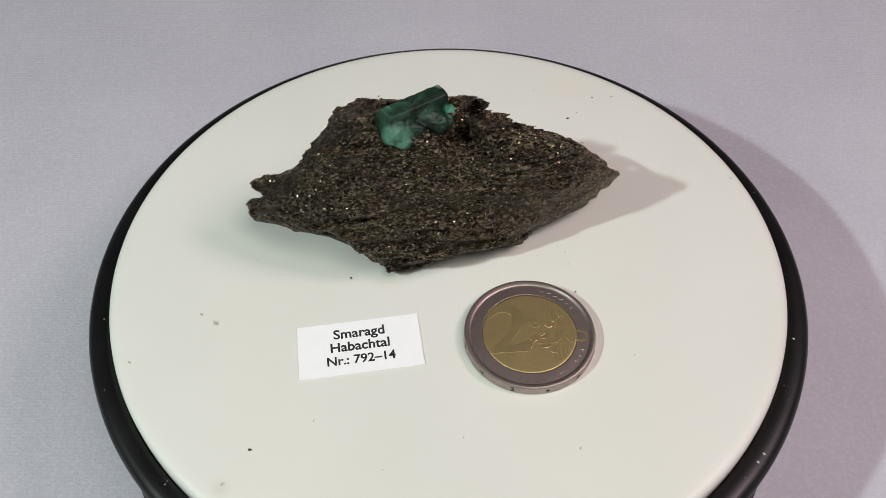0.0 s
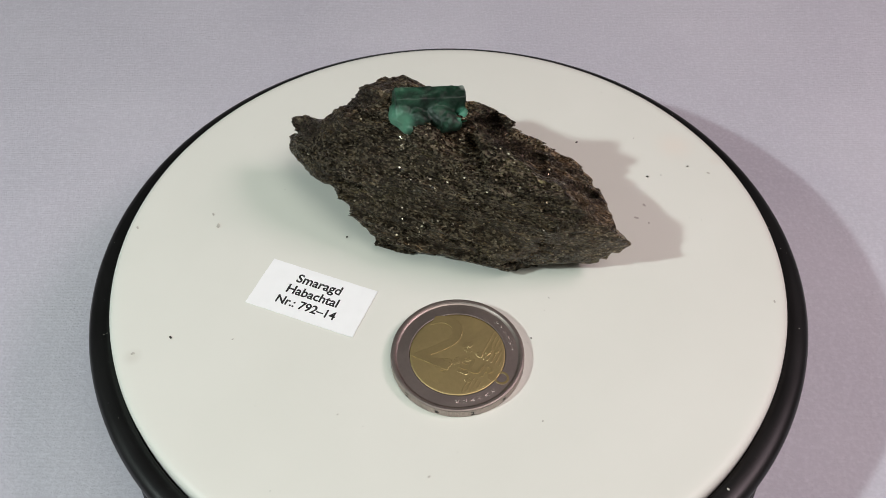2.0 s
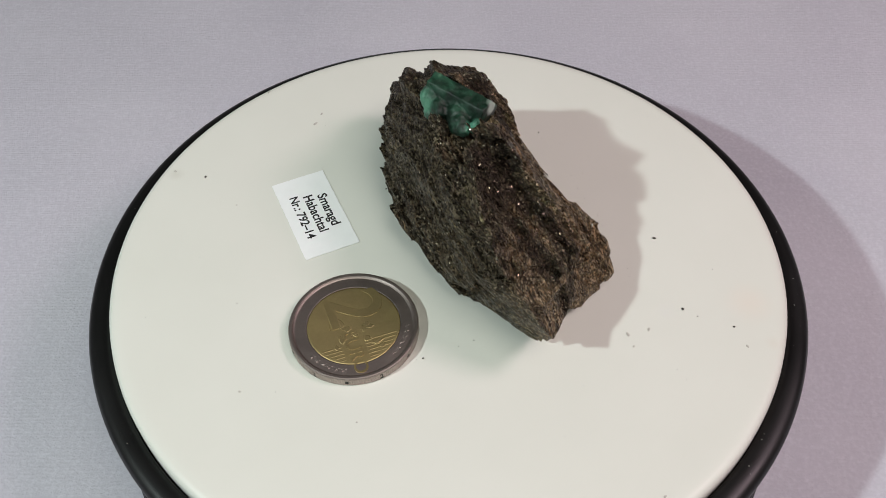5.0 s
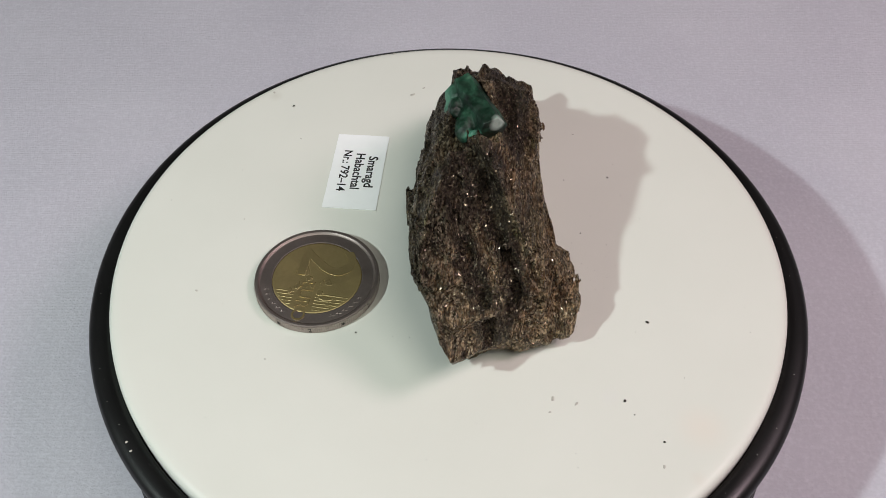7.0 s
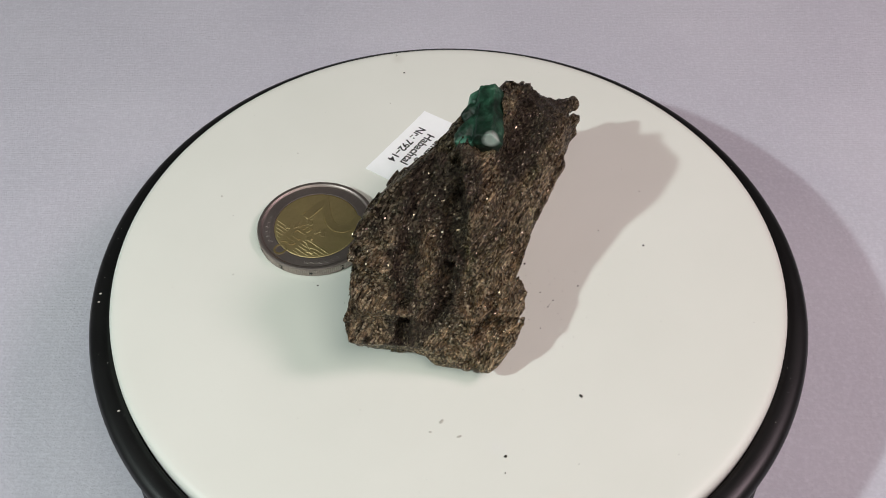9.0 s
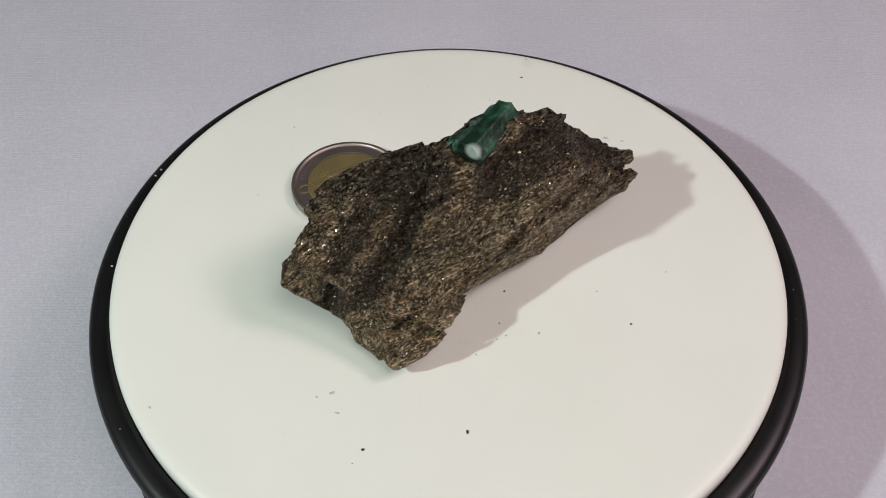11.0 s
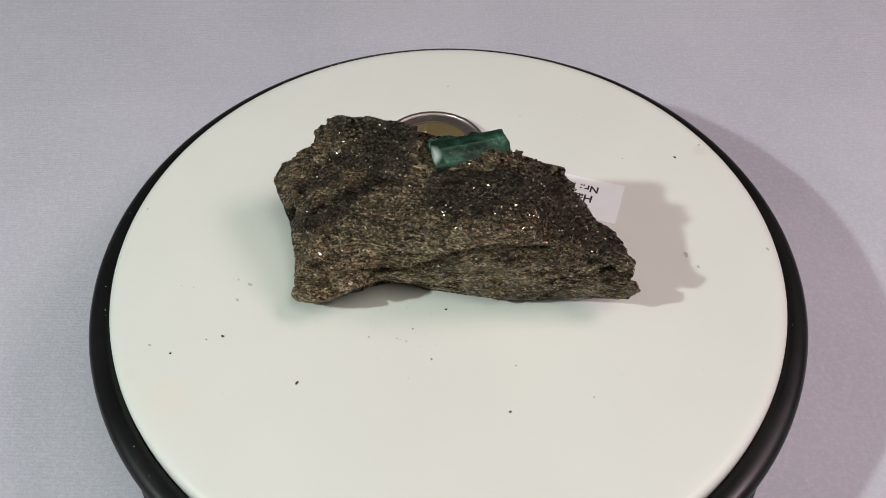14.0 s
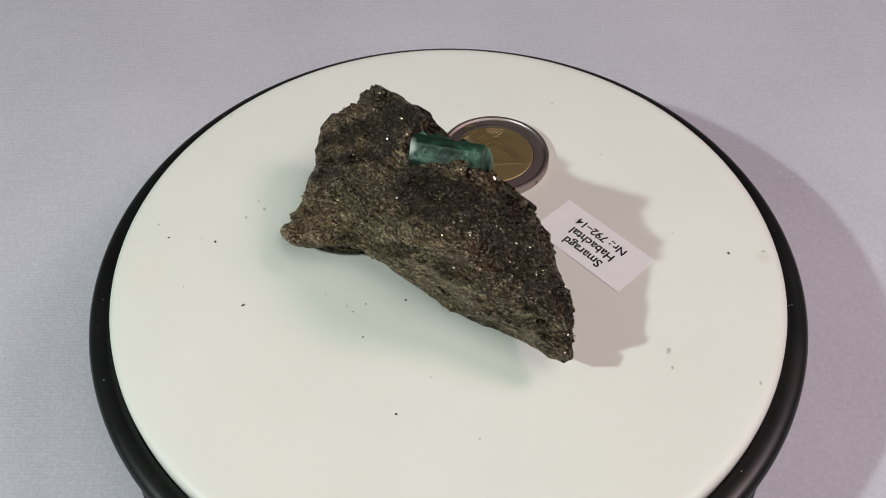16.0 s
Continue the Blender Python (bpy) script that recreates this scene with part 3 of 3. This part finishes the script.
def flakes(root, verts, normals):
    """Small mica flakes lying on the stone, leaning a little each its own way."""
    rs = np.random.RandomState(21)
    along = np.array(LONG_AXIS)
    keep = rs.choice(len(verts), 14000)
    c, n = verts[keep], normals[keep] + rs.normal(0, 0.13, (14000, 3))
    n /= np.linalg.norm(n, axis=1)[:, None]
    e = along + rs.normal(0, 0.45, (14000, 3))
    e -= (e * n).sum(1)[:, None] * n
    e /= np.linalg.norm(e, axis=1)[:, None]
    g = np.cross(n, e)
    size = rs.gamma(4.0, 0.02, 14000) + 0.05
    pts, faces = [], []
    for k in range(5):
        a = 2 * math.pi * k / 5
        rad = size * rs.uniform(0.7, 1.2, 14000)
        pts.append(c + 0.03 * n + e * (rad * 1.5 * math.cos(a))[:, None] + g * (rad * 0.8 * math.sin(a))[:, None])
    pts = np.stack(pts, 1).reshape(-1, 3)
    low = pts[:, 2].reshape(-1, 5).min(1) > 0.05
    faces = np.arange(len(pts)).reshape(-1, 5)[low]
    ob = new("mica_glitter", mesh_of("mica_glitter", pts * MM, faces, FLAKE, False))
    ob.parent = root
    tagged(ob, "glittering flakes of brown and silvery mica", kind="stuff")


def crust_and_light(p):
    """Share of pale weathered crust and painted light, 0 to 1: the upper side away from the label."""
    # the lit face at the +x end and far-side sheen are painted in
    side = 0.40 + 0.45 * np.clip((p[:, 0] - 20) / 10, 0, 1) + 0.085 * (p[:, 1] - 6.5 - 0.2 * p[:, 0]) + 0.012 * (p[:, 2] - 16) + 0.010 * p[:, 0]
    return np.clip(side + 0.45 * value_noise(p * (0.05, 0.13, 0.13), 17) + 0.25 * value_noise(p * 0.4, 18), 0, 1)


def specimen():
    root = new("mineral_specimen")
    tagged(root, "dark brown glittering mica schist lump holding a green emerald crystal", "mineral")
    verts, faces = skin(stone_field, (-44, -15, -0.6), (39, 33, 40), 0.24)
    ob = new("matrix_rock", mesh_of("matrix_rock", verts * MM, faces, SCHIST))
    mica = ob.data.attributes.new("mica_and_shade", "FLOAT", "POINT")
    mica.data.foreach_set("value", mica_and_shade(verts).astype(np.float32))
    crust = ob.data.attributes.new("crust_and_light", "FLOAT", "POINT")
    crust.data.foreach_set("value", crust_and_light(verts).astype(np.float32))
    ob.parent = root
    ob["label"] = "rough fibrous mica schist, dark brown and sparkling"
    n = np.array([v.normal[:] for v in ob.data.vertices])
    flakes(root, verts, n)
    cv, cf = skin(crystal_field, (-18, -7, 26), (6, 15, 41), 0.22)
    gem = new("emerald_crystal", mesh_of("emerald_crystal", cv * MM, cf, EMERALD))
    gem.parent = root
    gem["label"] = "green translucent six-sided emerald, milky at one end"
    riding(root, pose(0, 0, 0))


# ---- paper label ----
def label_card():
    root = new("paper_label")
    tagged(root, "small white paper label printed with three black lines", "label")
    bm = bmesh.new()
    nx, ny, w, h = 48, 24, 24.1, 12.2
    grid = {}
    for side, z in ((0, 0.02), (1, 0.16)):
        for i in range(nx + 1):
            for j in range(ny + 1):
                x, y = (i / nx - 0.5) * w, (j / ny - 0.5) * h
                rag = 0.09 * noise.noise(Vector((i * 1.3, j * 1.3, 0.5)))
                if j in (0, ny):
                    y += rag
                if i in (0, nx):
                    x += rag
                curl = 0.25 * max(0.0, abs(x) / (w / 2) - 0.75) ** 2 * 4
                grid[side, i, j] = bm.verts.new((x * MM, y * MM, (z + curl) * MM))
    for i in range(nx):
        for j in range(ny):
            bm.faces.new([grid[1, a, b] for a, b in ((i, j), (i + 1, j), (i + 1, j + 1), (i, j + 1))])
            bm.faces.new([grid[0, a, b] for a, b in ((i, j + 1), (i + 1, j + 1), (i + 1, j), (i, j))])
    for i in range(nx):
        for j in (0, ny):
            bm.faces.new((grid[0, i, j], grid[0, i + 1, j], grid[1, i + 1, j], grid[1, i, j]))
    for j in range(ny):
        for i in (0, nx):
            bm.faces.new((grid[0, i, j], grid[0, i, j + 1], grid[1, i, j + 1], grid[1, i, j]))
    bmesh.ops.recalc_face_normals(bm, faces=bm.faces)
    paper = part("paper", bm, PAPER, root)
    for words, width, y in (("Smaragd", 10.1, 3.2), ("Habachtal", 11.6, 0.15), ("Nr.: 792\u201314", 13.3, -2.95)):
        t = text_mesh(words, width=width, thick=0.02, weight=0.022)
        t.transform(pose(0.1 * MM, y * MM, 0.165 * MM))
        part("printed_line", t, INK, paper, "black printed text")
    riding(root, pose(-17.3 * MM, -25.8 * MM, 0, 0, 0, 8.6))


# ---- coin ----
def coin():
    root = new("two_euro_coin")
    tagged(root, "worn two-euro coin, brass centre in a nickel ring", "coin")
    R = 12.875
    # ring with a raised edge and a milled flank
    prof = [(9.25, 0.25), (9.25, 1.86), (9.4, 1.90), (11.6, 1.84), (11.85, 1.95), (12.05, 2.17), (12.45, 2.2), (12.72, 2.13), (12.85, 1.95),
            (12.87, 0.3), (12.7, 0.08), (12.3, 0.0), (11.8, 0.05), (9.25, 0.25)]
    bm = bmesh.new()
    steps = 360
    rings = []
    for k, (r, z) in enumerate(prof):
        row = []
        for i in range(steps):
            a = 2 * math.pi * i / steps
            rr = r - (0.07 if k in (8, 9) and i % 2 else 0.0)
            row.append(bm.verts.new((rr * MM * math.cos(a), rr * MM * math.sin(a), z * MM)))
        rings.append(row)
    for a, b in zip(rings, rings[1:]):
        for i in range(steps):
            bm.faces.new((a[i], a[(i + 1) % steps], b[(i + 1) % steps], b[i]))
    bmesh.ops.remove_doubles(bm, verts=bm.verts, dist=1e-7)
    bmesh.ops.recalc_face_normals(bm, faces=bm.faces)
    ring = part("ring", bm, NICKEL, root, "greyish nickel outer ring with milled edge", False)
    core = part("core", lathe([(0, 0.2), (9.2, 0.2), (9.2, 1.78), (9.1, 1.85), (8.9, 1.87), (8.6, 1.875), (0, 1.875)], 128), BRASS, root, "yellow brass centre", True)
    z = 1.86 * MM

    def relief(name, bmx, x, y, turn=0.0, mat=BRASS, text=""):
        bmx.transform(pose(x * MM, y * MM, z, 0, 0, turn))
        return part(name, bmx, mat, ring if name == "star" else core, text)
    digit = text_mesh("2", size=11.4, thick=0.075, weight=0.0, slope=0.008)
    digit.transform(Matrix.Diagonal((1.08, 1, 1, 1)))
    relief("numeral", digit, -4.0, 1.4, 0, RELIEF)
    relief("word", text_mesh("EURO", width=9.9, thick=0.10, weight=0.0, slope=0.008), 6.3, -1.5, 0, RELIEF)
    # raised landmasses between the numeral and the lines
    rnd = random.Random(12)
    for step, (cx, cy, sx, sy) in enumerate(((0.6, 2.4, 0.9, 0.7), (1.4, 2.9, 0.6, 0.9), (1.5, 1.5, 1.0, 0.5), (-0.9, -2.6, 1.6, 0.9), (0.6, -1.6, 0.8, 0.9), (2.3, -0.4, 0.8, 0.7),
                                             (3.0, -3.3, 1.0, 0.6), (2.0, -3.5, 0.5, 0.35), (4.2, -4.6, 0.8, 0.5), (-1.2, -4.7, 0.35, 0.15), (-0.4, -4.7, 0.3, 0.15), (4.0, 1.6, 0.8, 0.9),
                                             (5.2, 3.2, 0.7, 1.3), (6.4, 3.9, 0.6, 1.0))):
        outline = [(sx * (1 + rnd.uniform(-0.35, 0.25)) * math.cos(k * math.pi / 8), sy * (1 + rnd.uniform(-0.35, 0.25)) * math.sin(k * math.pi / 8)) for k in range(16)]
        relief("landmass", mesa(outline, -0.03, 0.035 + 0.004 * step, 0.8), cx, cy, 0, RELIEF)
    for k in range(6):
        x = 4.3 + 0.78 * k
        top = math.sqrt(max(0.1, 8.9 ** 2 - (x + 0.2) ** 2))
        for y0, y1 in ((0.9, top), (-top, -3.6)):
            if y1 - y0 > 0.4:
                bar = mesa([(-0.2, y0), (0.2, y0), (0.2, y1), (-0.2, y1)], -0.03, 0.055, 0.5)
                relief("line", bar, x, 0.0, 0, RELIEF)
    for k in range(12):
        a = radians(69 - 7.6 * k if k < 6 else -26 - 7.6 * (k - 6))
        star = [((0.8 if i % 2 == 0 else 0.34) * math.cos(math.pi / 2 + i * math.pi / 5), (0.8 if i % 2 == 0 else 0.34) * math.sin(math.pi / 2 + i * math.pi / 5)) for i in range(10)]
        relief("star", mesa(star, -0.03, 0.04, 0.6), 10.5 * math.cos(a), 10.5 * math.sin(a), 0, NICKEL)
    # sunk marks on the flank
    for k in range(12):
        a = k * 30 + 8.0
        if k % 2:
            mark = prism([((0.5 if i % 2 == 0 else 0.22) * math.cos(i * math.pi / 5), (0.5 if i % 2 == 0 else 0.22) * math.sin(i * math.pi / 5)) for i in range(10)], 0, 0.03)
        else:
            mark = text_mesh("2", size=1.15, thick=0.03)
        mark.transform(pose(12.86 * MM * math.cos(radians(a)), 12.86 * MM * math.sin(radians(a)), 1.1 * MM, 90, 0, a + 90))
        part("edge_mark", mark, INK, ring, "dark mark stamped in the edge")
    riding(root, pose(15.92 * MM, -23.95 * MM, 0, 0, 0, 4.0))


# ---- crumbs of the stone ----
CRUMBS = [
    (-35.7, -47.9, 0.5, 0), (-49.7, -18.0, 0.55, 1), (-46.6, -20.2, 0.7, 1), (-61.7, -29.4, 0.5, 1), (-20.2, -8.8, 0.35, 0), (29.4, 40.8, 0.5, 0), (2.7, -45.6, 0.3, 1), (-24.8, -42.2, 0.3, 1), (23.6, -47.7, 0.35, 1), (36.1, -27.9, 0.3, 1),
]
CRUMBS += [
    (-39.5, -54.4, 0.5, 1), (32.1, 27.7, 0.6, 1), (10.5, 43.4, 0.5, 0), (26.1, -12.6, 0.3, 0), (65.0, 20.1, 0.4, 1), (36.3, 48.7, 0.4, 0), (31.9, 42.9, 0.3, 0), (32.2, 32.1, 0.5, 1), (-10.0, 27.2, 0.35, 0),
]
CRUMBS += [
    (24.9, -1.9, 0.25, 0), (-28.3, 31.0, 0.4, 0), (-7.2, 15.3, 0.4, 0), (35.0, 27.7, 0.4, 1), (-1.6, 26.0, 0.25, 0), (-3.6, 25.7, 0.25, 0), (3.5, 28.1, 0.25, 0), (-41.1, 21.2, 0.4, 1), (41.2, 48.9, 0.45, 1), (-25.2, 21.3, 0.25, 0), (-3.4, 22.6, 0.25, 0),
]


def crumbs():
    rnd = random.Random(3)
    for x, y, s, pale in CRUMBS:
        bm = bmesh.new()
        bmesh.ops.create_icosphere(bm, subdivisions=2, radius=s * 0.5 * MM)
        k = rnd.uniform(0, 50)
        flat = rnd.uniform(0.2, 0.3) if pale else rnd.uniform(0.3, 0.6)
        for v in bm.verts:
            v.co *= 1 + 0.9 * noise.noise(v.co * 3200 + Vector((k, 0, 0)))
            v.co.x *= rnd.uniform(0.95, 1.05) * (1.5 if pale else 1.15)
            v.co.z *= flat
        low = min(v.co.z for v in bm.verts)
        for v in bm.verts:
            v.co.z -= low
        ob = part("crumb", bm, PALE_CRUMB if pale else DARK_CRUMB, None, "", False)
        tagged(ob, "tiny pale flake of schist lying on the plate" if pale else "tiny dark grain of schist lying on the plate", "crumb", "crumbs on the plate")
        riding(ob, pose(x * MM, y * MM, 0.01 * MM, 0, 0, rnd.uniform(0, 360)))
    bm = bmesh.new()
    for i in range(90):
        if i < 45:
            x, y = rnd.gauss(0, 9), 25 + rnd.gauss(0, 7)
        else:
            r, a = 66 * math.sqrt(rnd.random()), rnd.uniform(0, 6.28)
            x, y = r * math.cos(a), r * math.sin(a)
        s = rnd.uniform(0.03, 0.08)
        bmesh.ops.create_icosphere(bm, subdivisions=1, radius=s * MM, matrix=pose(x * MM, y * MM, s * 0.6 * MM))
    ob = part("stone_dust", bm, DARK_CRUMB)
    tagged(ob, "fine dark stone dust scattered on the white plate", "dust", kind="stuff")
    riding(ob, pose(0, 0, 0))


tablecloth()
room()
turntable()
specimen()
label_card()
coin()
crumbs()
motions()
